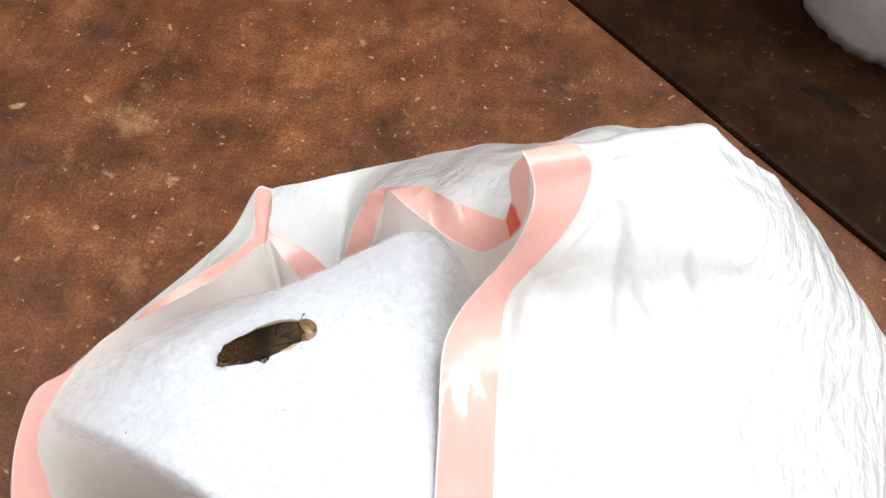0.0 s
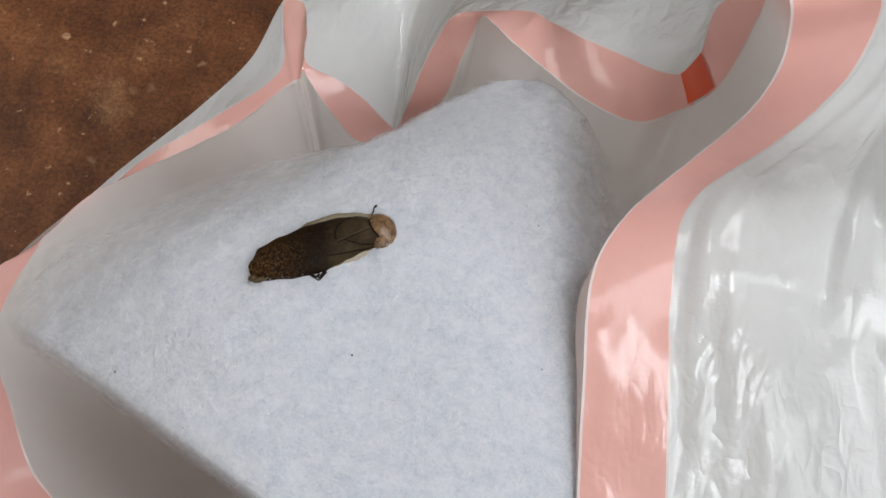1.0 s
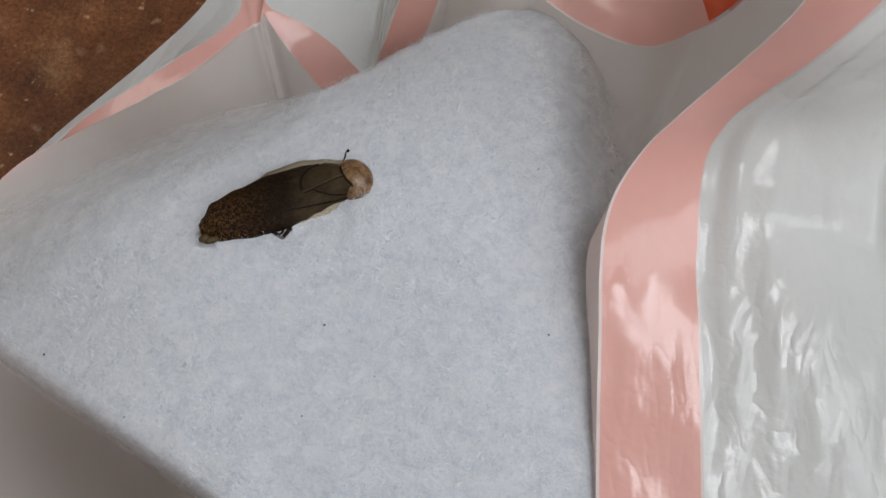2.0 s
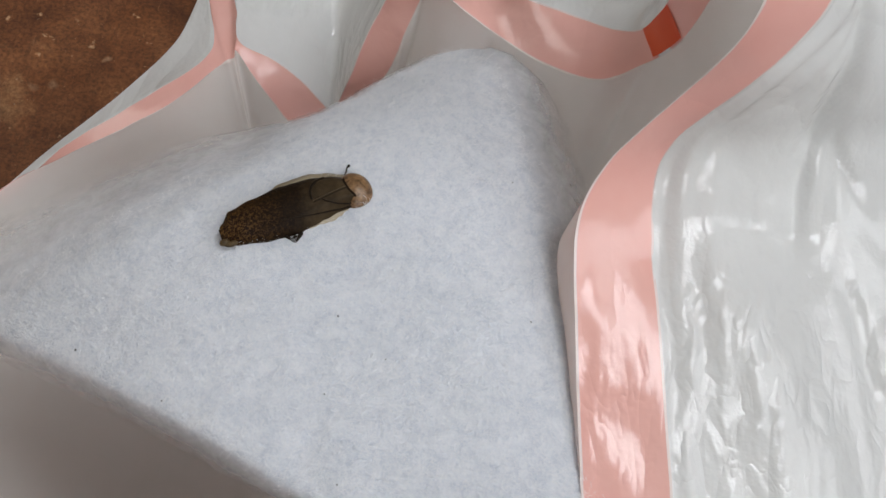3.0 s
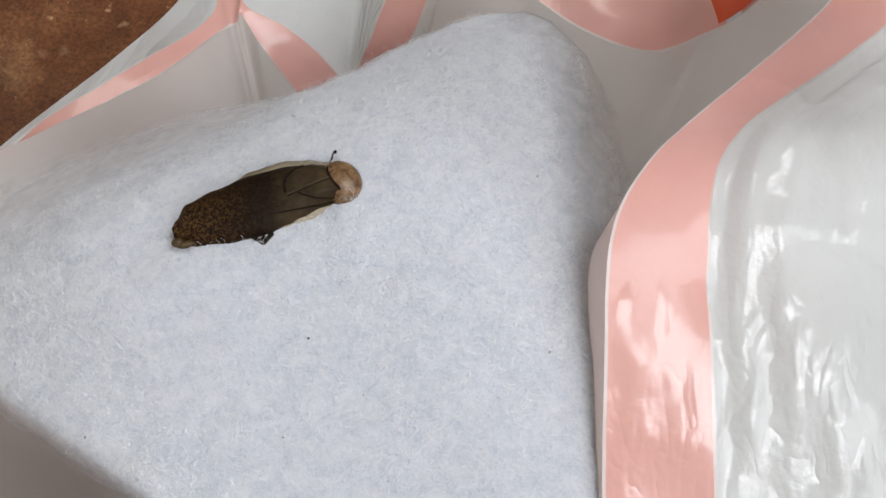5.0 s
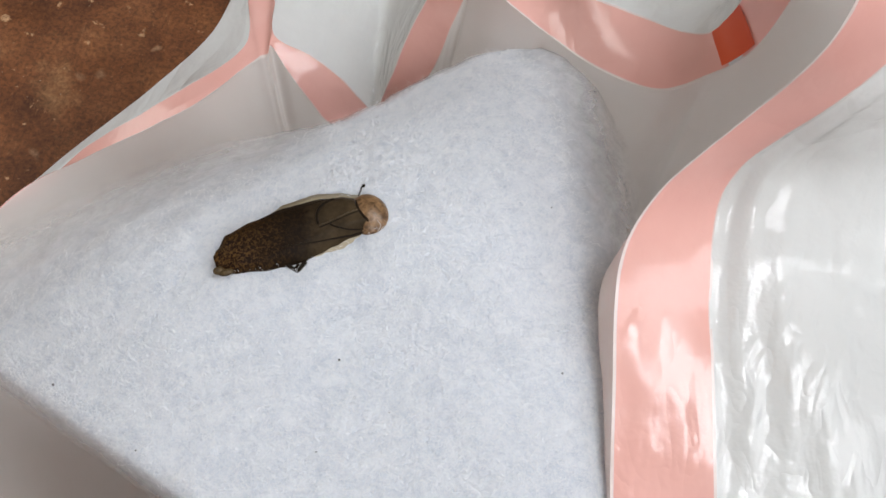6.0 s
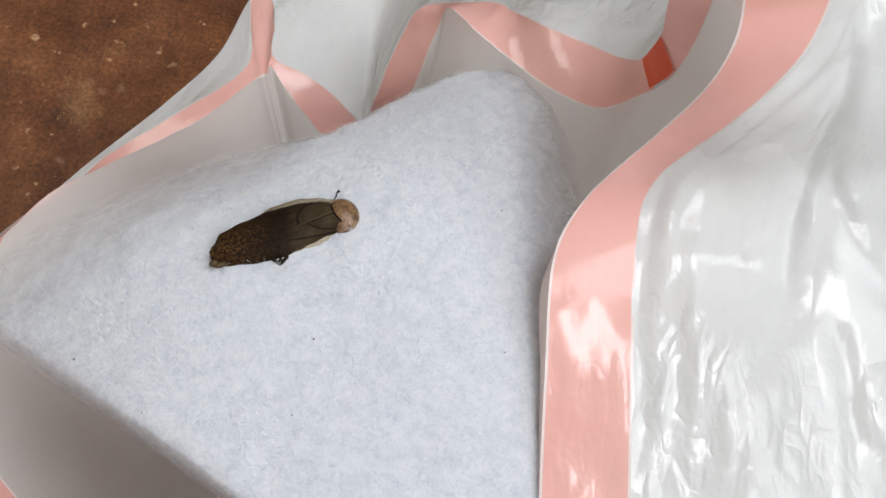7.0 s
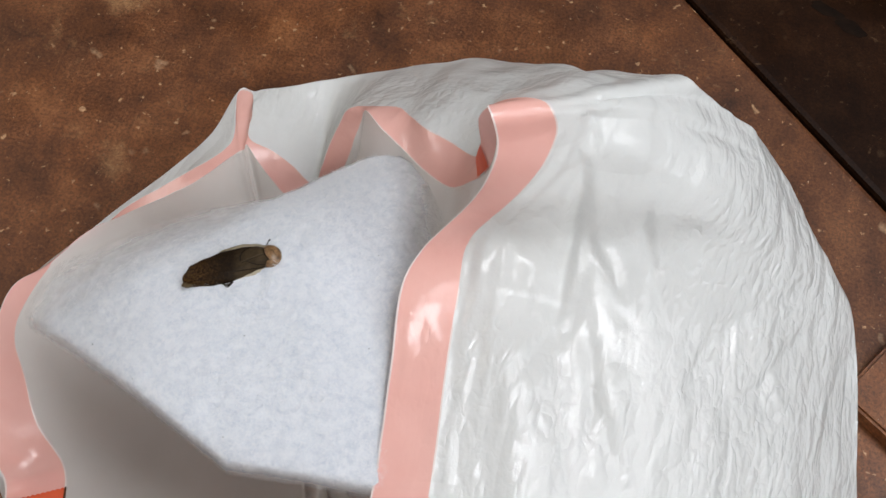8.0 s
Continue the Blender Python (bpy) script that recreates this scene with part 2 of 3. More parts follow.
def wall_with_opening(name, axis, place, thick, a0, a1, top, o0, o1, sill, head, material=PLASTER, label="plain warm plaster wall"):
    """A wall across one axis, with one opening through it."""
    wall = tagged(thing(name, label, "wall"), kind="structure")
    for u0, u1, z0, z1 in ((a0, o0, 0, top), (o1, a1, 0, top), (o0, o1, 0, sill), (o0, o1, head, top)):
        if z1 - z0 > 0.01:
            if axis == "x":
                box("wall_panel", place, place + thick, u0, u1, z0, z1, material, wall)
            else:
                box("wall_panel", u0, u1, place, place + thick, z0, z1, material, wall)
    return wall


wall_with_opening("wall_west", "x", -1.75, 0.15, -1.6, 1.75, 2.5, 0.3, 1.0, 0.75, 1.35)
wall_with_opening("wall_south", "y", -1.60, 0.15, -1.6, 1.0, 2.5, 0.25, 0.98, 1.28, 2.22)
# unseen east and north walls, added dark to dim the right side
wall_with_opening("wall_east", "x", 1.0, 0.15, -1.6, 1.75, 2.5, -0.06, 0.66, 0.88, 1.62, BOARDING, "unseen dark wall added to keep light low")
tagged(box("wall_north", -1.6, 1.0, 1.6, 1.75, 0, 2.5, BOARDING), "unseen dark wall added to keep light low", "wall", kind="structure")


def ceiling_with_skylight(x0, x1, y0, y1, sx0, sx1, sy0, sy1):
    """One sheet of ceiling boards with a square opening for daylight."""
    vs, fs = [], []
    for a0, a1, b0, b1 in ((x0, sx0, y0, y1), (sx1, x1, y0, y1), (sx0, sx1, y0, sy0), (sx0, sx1, sy1, y1)):
        k = len(vs)
        vs += [(x, y, z) for z in (2.5, 2.6) for x, y in ((a0, b0), (a1, b0), (a1, b1), (a0, b1))]
        fs += [tuple(k + q for q in f) for f in ((0, 3, 2, 1), (4, 5, 6, 7), (0, 1, 5, 4), (1, 2, 6, 5), (2, 3, 7, 6), (3, 0, 4, 7))]
    return tagged(link_mesh("ceiling", vs, fs, CEILING, smooth=False), "plain ceiling boards with a skylight opening", "ceiling", kind="structure")


ceiling_with_skylight(-1.75, 1.15, -1.6, 1.75, 0.2, 1.0, 0.07, 0.97)
tagged(box("ground", -60, 60, -60, 60, -0.16, -0.06, DARK_GAP), "dark earth under the wooden floor", "ground", kind="structure")

# wide boards, laid slantwise; across: distance from the dark joint
floor = tagged(thing("floor", "worn brown wooden floor with paint flecks", "floor"), kind="structure")
JOINT = Vector((0.179, 0.681, 0.0))
ALONG = Vector((0.690, -0.724, 0.0)).normalized()
ACROSS = Vector((ALONG.y * -1, ALONG.x, 0.0))


def board(c0, c1, l0, l1, dip=0.0, material=WOOD):
    """A floor board with eased edges, between two distances across and two along the joint."""
    rows = []
    for c, z in ((c0, -0.03), (c0, -0.004), (c0 + 0.001, -0.0012), (c0 + 0.005, 0.0), (c1 - 0.005, 0.0), (c1 - 0.001, -0.0012), (c1, -0.004), (c1, -0.03)):
        rows.append([JOINT + ALONG * l + ACROSS * c + Vector((0, 0, z - dip)) for l in (l0, l1)])
    v = [p for row in rows for p in row]
    return link_mesh("board", v, [(2 * k, 2 * k + 1, 2 * k + 3, 2 * k + 2) for k in range(7)], material, floor, smooth=False)


board(-2.6, -1.42, -2.9, 2.9)
board(-1.416, -0.006, -2.9, 2.9)
# beyond the joint the shade is painted, by the darker wood copy
board(0.0, 0.62, -2.9, 2.9, 0.002, SHADED_WOOD)
board(0.624, 2.6, -2.9, 2.9, 0.0, SHADED_WOOD)

# ---- camera side done; the bag ----
FRONT = [  # rim edge, seam edge, widest line of the bag
    ((0.0690, 0.1328, 0.1950), (0.0926, 0.1372, 0.1990), (0.2960, 0.1500, 0.1200)),
    ((0.0653, 0.1807, 0.2020), (0.0891, 0.1850, 0.2050), (0.3030, 0.2050, 0.1300)),
    ((0.0627, 0.2172, 0.2140), (0.0875, 0.2225, 0.2070), (0.3010, 0.2470, 0.1380)),
    ((0.0691, 0.2308, 0.2240), (0.0874, 0.2390, 0.2200), (0.2890, 0.2810, 0.1500)),
    ((0.0835, 0.2427, 0.2440), (0.1017, 0.2458, 0.2500), (0.2620, 0.3040, 0.1680)),
    ((0.0903, 0.2462, 0.2660), (0.1108, 0.2540, 0.2670), (0.2400, 0.3240, 0.1870)),
    ((0.0913, 0.2528, 0.2790), (0.1138, 0.2643, 0.2790), (0.2150, 0.3360, 0.2080)),
]
FOLD = [  # rim edge, seam edge, widest line of the bag
    ((0.0878, 0.2563, 0.2890), (0.1106, 0.2670, 0.2870), (0.1900, 0.3320, 0.2320)),
    ((0.0846, 0.2620, 0.2900), (0.1066, 0.2707, 0.2880), (0.1690, 0.3240, 0.2540)),
    ((0.0867, 0.2679, 0.2790), (0.0931, 0.2725, 0.2830), (0.1580, 0.3520, 0.2150)),
    ((0.0906, 0.2728, 0.2540), (0.0812, 0.2805, 0.2580), (0.1460, 0.3720, 0.1900)),
    ((0.0890, 0.2726, 0.2280), (0.0835, 0.2827, 0.2320), (0.1340, 0.3850, 0.1720)),
    ((0.0834, 0.2738, 0.2160), (0.0816, 0.2887, 0.2140), (0.1200, 0.3980, 0.1580)),
]
LOOP = [  # rim edge, seam edge, widest line of the bag
    ((0.0743, 0.2750, 0.2040), (0.0676, 0.3046, 0.1990), (0.1040, 0.4080, 0.1420)),
    ((0.0586, 0.2911, 0.1880), (0.0541, 0.3129, 0.1940), (0.0880, 0.4160, 0.1290)),
    ((0.0404, 0.3091, 0.1800), (0.0434, 0.3265, 0.1830), (0.0660, 0.4225, 0.1200)),
    ((0.0277, 0.3190, 0.1790), (0.0339, 0.3370, 0.1740), (0.0480, 0.4160, 0.1190)),
    ((0.0179, 0.3307, 0.1740), (0.0201, 0.3382, 0.1680), (0.0320, 0.4110, 0.1180)),
    ((0.0160, 0.3316, 0.1650), (0.0060, 0.3391, 0.1600), (0.0180, 0.4050, 0.1170)),
    ((0.0127, 0.3265, 0.1520), (-0.0001, 0.3347, 0.1460), (0.0040, 0.4000, 0.1160)),
    ((0.0080, 0.3186, 0.1340), (-0.0074, 0.3203, 0.1220), (-0.0080, 0.3955, 0.1150)),
]
DIP = [  # rim edge, seam edge, widest line of the bag
    ((-0.0120, 0.3171, 0.0920), (-0.0129, 0.3218, 0.0990), (-0.0180, 0.3910, 0.1145)),
    ((-0.0284, 0.3137, 0.0960), (-0.0189, 0.3235, 0.1040), (-0.0280, 0.3870, 0.1140)),
    ((-0.0365, 0.3166, 0.1040), (-0.0262, 0.3263, 0.1100), (-0.0380, 0.3820, 0.1135)),
    ((-0.0466, 0.3223, 0.1140), (-0.0390, 0.3295, 0.1170), (-0.0480, 0.3780, 0.1130)),
    ((-0.0543, 0.3278, 0.1210), (-0.0531, 0.3317, 0.1220), (-0.0580, 0.3745, 0.1125)),
]
FLAP = [  # rim edge, seam edge, widest line of the bag
    ((-0.0543, 0.3237, 0.1210), (-0.0578, 0.3517, 0.1190), (-0.0630, 0.3720, 0.1120)),
    ((-0.0555, 0.3230, 0.1200), (-0.0651, 0.3718, 0.1120), (-0.0670, 0.3730, 0.1110)),
    ((-0.0565, 0.3224, 0.1200), (-0.0729, 0.3723, 0.1110), (-0.0720, 0.3740, 0.1100)),
    ((-0.0594, 0.3202, 0.1190), (-0.0645, 0.3284, 0.1172), (-0.0807, 0.3380, 0.1080)),
]
LEFT = [  # rim edge, seam edge, widest line of the bag
    ((-0.0726, 0.2974, 0.1220), (-0.0818, 0.3023, 0.1193), (-0.0952, 0.3095, 0.1080)),
    ((-0.1110, 0.2761, 0.1050), (-0.1152, 0.2797, 0.1023), (-0.1199, 0.2825, 0.0980)),
    ((-0.1287, 0.2615, 0.1030), (-0.1275, 0.2620, 0.0990), (-0.1340, 0.2620, 0.0950)),
    ((-0.1412, 0.2322, 0.1090), (-0.1384, 0.2431, 0.1030), (-0.1500, 0.2360, 0.0950)),
    ((-0.1497, 0.2141, 0.1160), (-0.1425, 0.2221, 0.1060), (-0.1580, 0.2140, 0.0950)),
    ((-0.1499, 0.1877, 0.1140), (-0.1435, 0.1929, 0.1050), (-0.1580, 0.1820, 0.0900)),
    ((-0.1408, 0.1529, 0.1050), (-0.1322, 0.1720, 0.0960), (-0.1480, 0.1500, 0.0800)),
    ((-0.1346, 0.1303, 0.0920), (-0.1195, 0.1514, 0.0880), (-0.1400, 0.1250, 0.0700)),
    ((-0.1278, 0.1195, 0.0780), (-0.0997, 0.1332, 0.0800), (-0.1300, 0.1100, 0.0600)),
]
# unseen near side, its height made up: raised to shade the pocket
NEAR = [  # rim edge, seam edge, widest line of the bag
    ((-0.1080, 0.0820, 0.1100), (-0.0840, 0.0960, 0.1000), (-0.1200, 0.0650, 0.0700)),
    ((-0.0680, 0.0450, 0.2000), (-0.0620, 0.0300, 0.1920), (-0.0800, 0.0050, 0.1000)),
    ((0.0000, 0.0300, 0.2160), (0.0020, 0.0080, 0.2080), (0.0050, -0.0250, 0.1100)),
    ((0.0500, 0.0480, 0.2140), (0.0740, 0.0360, 0.2060), (0.1100, -0.0150, 0.1100)),
    ((0.0680, 0.0920, 0.1960), (0.0930, 0.0900, 0.1970), (0.2300, 0.0600, 0.1050)),
]

ROWS = FRONT + FOLD + LOOP + DIP + FLAP + LEFT + NEAR
PER = 14
RIM = spline([row[0] for row in ROWS], PER)
SEAM = spline([row[1] for row in ROWS], PER)
WIDE = spline([row[2] for row in ROWS], PER)
RIM, SEAM, WIDE = (np.vstack([line, line[:1]]) for line in (RIM, SEAM, WIDE))
HEART = np.array((0.055, 0.215, 0.0))
bag = thing("plastic_bag", "open white plastic bag with pink drawstring hem", "bag")


def ribbon(name, u0, u1, material, first, last, lift=0.0, steps=5, label="", teeth=False):
    """A band of the hem between two shares of its width, along part of the mouth; teeth: cut zigzag at its last end."""
    u = np.linspace(u0, u1, steps)[None, :, None]
    g = RIM[first:last, None] * (1 - u) + SEAM[first:last, None] * u
    n = grid_normals(g)
    for i in range(g.shape[0]):
        for j in range(g.shape[1]):
            p = g[i, j]
            g[i, j] = p + n[i, j] * (lift + 0.0005 * noise.noise(Vector(p * 90)) + 0.0007 * (crease(p, 38, 3) - 0.5))
    if teeth:
        step = g[-1] - g[-2]
        step = step / (np.linalg.norm(step, axis=1, keepdims=True) + 1e-9)
        g[-1, ::2] += step[::2] * 0.0009
    return link_mesh(name, g.reshape(-1, 3), grid_faces(*g.shape[:2]), material, bag, label)


END = len(RIM)
HOLE = (int(11.2 * PER), int(11.6 * PER))
HOLE_LEFT = (int(38.35 * PER), int(39.6 * PER))
spans = [(0, HOLE[0] + 1), (HOLE[1], HOLE_LEFT[0] + 1), (HOLE_LEFT[1], END)]
for a, b in spans:
    ribbon("hem", 0.022, 0.97, HEM, a, b, steps=25, teeth=b < END, label="pink hem of clear film over the drawstring")
    ribbon("hem_edge", -0.010, 0.022, BEAD, a, b, steps=3)
    ribbon("hem_seam", 0.97, 1.0, BEAD, a, b, steps=2)
for a, b in (HOLE, HOLE_LEFT):
    ribbon("drawstring", 0.06, 0.955, TAPE, a - 4, b + 3, lift=-0.0006, steps=9, label="bare orange drawstring tape in the slot")


# sharp folds of the outer film, seen from above: start and end of each
FOLDS = [
    (0.135, 0.284, 0.124, 0.257),
    (0.128, 0.262, 0.161, 0.227),
    (0.133, 0.251, 0.133, 0.222),
    (0.134, 0.222, 0.099, 0.225),
    (0.095, 0.185, 0.101, 0.200),
    (0.150, 0.208, 0.155, 0.173),
    (0.109, 0.173, 0.133, 0.215),
    (0.128, 0.277, 0.176, 0.304),
    (0.176, 0.304, 0.206, 0.317),
    (0.129, 0.283, 0.133, 0.219),
    (0.155, 0.186, 0.173, 0.149),
    (0.195, 0.201, 0.206, 0.232),
    (0.211, 0.237, 0.249, 0.272),
    (0.164, 0.259, 0.182, 0.229),
    (0.227, 0.210, 0.255, 0.256),
]


def fold_ridge(x, y, seed):
    """Height share of the nearest sharp folds at a place."""
    h = 0.0
    for k, (ax, ay, bx, by) in enumerate(FOLDS):
        dx, dy = bx - ax, by - ay
        f = ((x - ax) * dx + (y - ay) * dy) / (dx * dx + dy * dy)
        g = min(1.0, max(0.0, f))
        side = (x - ax) * dy - (y - ay) * dx
        d = math.hypot(x - ax - g * dx, y - ay - g * dy)
        wide = 0.008 if side > 0 else 0.0035
        h += (0.7 + 0.3 * (k % 3)) * max(0.0, 1 - d / wide) * (1 - 0.6 * g)
    return h


def wrinkled(g, amount, seed, hold=0.15, pleat=None):
    """Long facets and folds pressed into a sheet, fading out at its first edge; pleat: height of the fine folds beside that edge, row by row."""
    n = grid_normals(g)
    rows, cols = g.shape[:2]
    away = np.cumsum(np.linalg.norm(np.diff(g, axis=1, prepend=g[:, :1]), axis=2), axis=1)
    full = np.clip((away[:, -1] - 0.16) / 0.16, 0.12, 1.0)
    out = g.copy()
    for i in range(rows):
        for j in range(cols):
            p, d = g[i, j], away[i, j]
            fade = min(1.0, (j / (cols - 1)) / hold)
            q = (p[0] + 0.25 * p[1], p[1] * 0.55, p[2])
            h = 1.5 * (crease(q, 7, seed) - 0.4) + 0.6 * (crease(q, 17, seed + 9) - 0.4)
            rough = max(0.0, noise.noise(Vector((p[0] * 11 + seed, p[1] * 11, p[2] * 11))) + 0.15)
            h += 0.75 * rough * (crease(q, 48, seed + 4) - 0.4)
            h += 0.4 * noise.noise(Vector((p[0] * 8, p[1] * 8, p[2] * 8 + seed)))
            h *= amount * fade * full[i]
            if pleat is not None:
                h += 0.0022 * fold_ridge(p[0], p[1], seed) * fade if p[2] > 0.12 else 0.0
                h += pleat[i] * math.sin(d * 620 + 2.2 * noise.noise(Vector(p * 30))) * math.exp(-d / 0.012) * min(1.0, d / 0.003)
            out[i, j] = p + n[i, j] * h
            if pleat is None:  # a row of small puckers high on the pocket's wall
                f = (p[0] + 0.094) * 0.60 + (p[1] - 0.262) * 0.80
                d = (p[1] - 0.262) * 0.60 - (p[0] + 0.094) * 0.80
                if 0 < f < 0.034 and abs(d) < 0.007:
                    h = (1 - abs(d) / 0.007) * (0.0005 * math.sin(f * 2100 + 3 * noise.noise(Vector(p * 300))) + 0.0007)
                    out[i, j] += n[i, j] * h
    out[-1] = out[0]
    return out


# where the hem is turned over, the outside hangs from its seam; where it stands up, from its rim
turned = [1.0] * 33 + [0.0] * 9 + [0.5, 1.0]
TURNED = np.repeat(np.array(turned + [1.0] * (len(ROWS) - len(turned))), PER)
TURNED = np.convolve(np.concatenate([TURNED[-7:], TURNED, TURNED[:7]]), np.ones(15) / 15, "valid")
TURNED = np.append(TURNED, TURNED[0])[:, None]
HANG = (SEAM * 0.98 + RIM * 0.02) * TURNED + RIM * (1 - TURNED)
LINED = RIM * TURNED + SEAM * (1 - TURNED)

# outside: from the seam over the bulge to the widest line and down to the floor
steps_out, steps_down = 140, 22
v = np.linspace(0, 1, steps_out)[None, :, None]
span = np.linalg.norm(WIDE - HANG, axis=1)[:, None, None]
top = HANG[:, None] * (1 - v) + WIDE[:, None] * v
top[:, :, 2:] += (0.30 * (span - 0.10)).clip(0.0, 0.030) * np.sin(np.pi * v)
foot = WIDE.copy()
foot[:, :2] = HEART[:2] + (WIDE[:, :2] - HEART[:2]) * 0.93
foot[:, 2] = 0.004
belly = WIDE.copy()
belly[:, :2] = HEART[:2] + (WIDE[:, :2] - HEART[:2]) * 1.03
belly[:, 2] *= 0.45
w = np.linspace(0, 1, steps_down)[None, 1:, None]
side = WIDE[:, None] * (1 - w) ** 2 + 2 * belly[:, None] * w * (1 - w) + foot[:, None] * w ** 2
outer = wrinkled(np.concatenate([top, side], 1), 0.0046, 2.0, 0.12, 0.0011 * np.clip(6 - np.arange(len(RIM)) / PER, 0, 1))
link_mesh("outer_film", outer.reshape(-1, 3), grid_faces(*outer.shape[:2]), FILM, bag, "crinkled glossy white film")

# inside: from the rim down under the filling
steps_in = 64
v = np.linspace(0, 1, steps_in)[None, :, None]
low = HEART + np.array((-0.05, -0.005, 0.05))
count = len(ROWS)
hang = np.repeat(np.array([4.2] * 3 + [2.0] + [1.0] * 7 + [1.4, 1.8, 1.8] + [1.3] + [1.0] * (count - 17) + [1.4, 2.0]), PER)
goal = np.repeat(np.array([0.0] * 3 + [0.4] + [1.0] * 7 + [0.7, 0.3] + [0.0] * (count - 13)), PER)
goal = np.convolve(goal, np.ones(9) / 9, "same")
hang, goal = np.append(hang, hang[0])[:, None, None], np.append(goal, 0.0)[:, None, None]
ends = low * (1 - goal) + np.array((0.160, 0.268, 0.17)) * goal
inner = LINED[:, None] * (1 - v ** hang) + ends * v ** hang
inner[:, :, 2:] = LINED[:, None, 2:] + (ends[:, :, 2:] - LINED[:, None, 2:]) * (1 - (1 - v) ** (2.6 - 1.4 * goal))
inner = wrinkled(inner, 0.0016, 7.0, 0.3)
link_mesh("inner_film", inner.reshape(-1, 3), grid_faces(*inner.shape[:2]), INSIDE, bag, "smooth shaded inside of the film")

# ---- the filling ----
HX, HY = -0.0158, 0.2147
# sides of the heap: a point of the brow, the way out, the steepness
SIDES = {
    "near": (-0.038, 0.1485, -0.43, -0.903, 7.0),
    "near_end": (0.030, 0.128, 0.05, -1.0, 6.0),
    "left": (-0.050, 0.200, -1.0, 0.0, 0.74),
    "far_left": (-0.030, 0.230, -0.58, 0.81, 1.16),
    "far": (0.000, 0.2830, -0.73, 0.69, 2.6),
    "right": (0.0720, 0.190, 0.96, 0.27, 0.95),
}


def beyond(side, x, y):
    """How far a place lies outside the brow of one side."""
    px, py, ox, oy, steep = SIDES[side]
    return (x - px) * ox + (y - py) * oy


def filling_height(x, y):
    drop = {side: SIDES[side][4] * beyond(side, x, y) for side in SIDES}
    drop["far"] -= 1.5 * max(0.0, -0.028 - x)
    gentle = 0.012 * math.log(1 + sum(math.exp(drop[side] / 0.012) for side in ("left", "far_left", "right", "far")))
    sharp = 0.006 * math.log(1 + sum(math.exp(min(drop[side], 0.25) / 0.006) for side in ("near", "near_end")))
    z = 0.1990 - gentle - sharp
    p = Vector((x, y, 0))
    return z + 0.0022 * noise.noise(p * 24) + 0.0011 * noise.noise(p * 85) + 0.0005 * noise.noise(p * 230) + 0.0003 * noise.noise(p * 520)


def filling_brow(x, y):
    """How far a point lies outside the brow of the near edge."""
    return max(beyond("near", x, y), beyond("near_end", x, y)) - 0.004


def looseness(x, y, z):
    """How thin the fibres lie: 0 in the heap, 1 where the last ones end."""
    left = (beyond("far_left", x, y) + 0.012) / 0.105 * min(1.0, max(0.0, (-0.004 - x) / 0.030))
    end = (-0.090 - x) / 0.060
    right = (beyond("right", x, y) + 0.014) / 0.060
    far = (beyond("far", x, y) + 0.003) / 0.016 * min(1.0, max(0.0, (x + 0.035) / 0.020))
    near = (filling_brow(x, y) + 0.0065) / 0.0075
    return min(1.0, max(0.0, left, end, right, far, near))


filling = thing("fibre_filling", "loose white polyester fibre filling inside the bag", "filling")
pitch = 0.0011
nx, ny = 260, 250
gx, gy = np.arange(nx) * pitch - 0.165, np.arange(ny) * pitch + 0.085
heights = np.array([[filling_height(x, y) for y in gy] for x in gx])
verts = [(x, y, heights[i, j]) for i, x in enumerate(gx) for j, y in enumerate(gy)]
faces = [f for f in grid_faces(nx, ny) if min(verts[k][2] for k in f) > 0.055]
thinning = [looseness(*p) for p in verts]
faces = [f for f in faces if min(thinning[k] for k in f) < 0.75]


def tucked(x, y, z):
    """Along the near edge the heap overhangs: below its brow the side draws back."""
    brow = filling_brow(x, y)
    if brow <= 0:
        return x, y, z
    back = min(brow, 0.014) * 3.2
    return x + 0.40 * back, y + 0.916 * back, z


verts = [tucked(*p) for p in verts]
used = sorted({k for f in faces for k in f})
renumber = {k: n for n, k in enumerate(used)}
verts, faces = [verts[k] for k in used], [tuple(renumber[k] for k in reversed(f)) for f in faces]
wadding = link_mesh("wadding", verts, faces, FIBRE, filling, "soft white fibre wadding")
wadding.data.attributes.new("looseness", "FLOAT", "POINT").data.foreach_set("value", [thinning[k] for k in used])


def fuzz(count, seed, long, thick):
    """Loose curled fibres on the wadding, each a thin bent strip."""
    rnd = random.Random(seed)
    vs, fs = [], []
    while len(vs) < count * 8:
        x, y = rnd.uniform(-0.155, 0.085), rnd.uniform(0.115, 0.345)
        z = filling_height(x, y)
        if z < 0.10 or looseness(x, y, z) > rnd.uniform(0.0, 0.24) or math.hypot(((x - HX) * 0.883 + (y - HY) * 0.469) / 0.0235, ((y - HY) * 0.883 - (x - HX) * 0.469) / 0.0082) < 1:
            continue
        turn, curl, rise = rnd.uniform(0, 2 * math.pi), rnd.uniform(-1.8, 1.8), rnd.uniform(0.3, 1.4)
        length = long * rnd.uniform(0.5, 1.5)
        base = len(vs)
        px, py, pz = x, y, z - 0.0004
        for k in range(4):
            wx, wy = -math.sin(turn) * thick, math.cos(turn) * thick
            vs += [(px - wx, py - wy, pz), (px + wx, py + wy, pz + thick)]
            px += math.cos(turn) * length / 3 * math.cos(rise)
            py += math.sin(turn) * length / 3 * math.cos(rise)
            pz += math.sin(rise) * length / 3
            rise -= rnd.uniform(0.2, 0.9)
            turn += curl
        fs += [(base + 2 * k, base + 2 * k + 1, base + 2 * k + 3, base + 2 * k + 2) for k in range(3)]
    return vs, fs


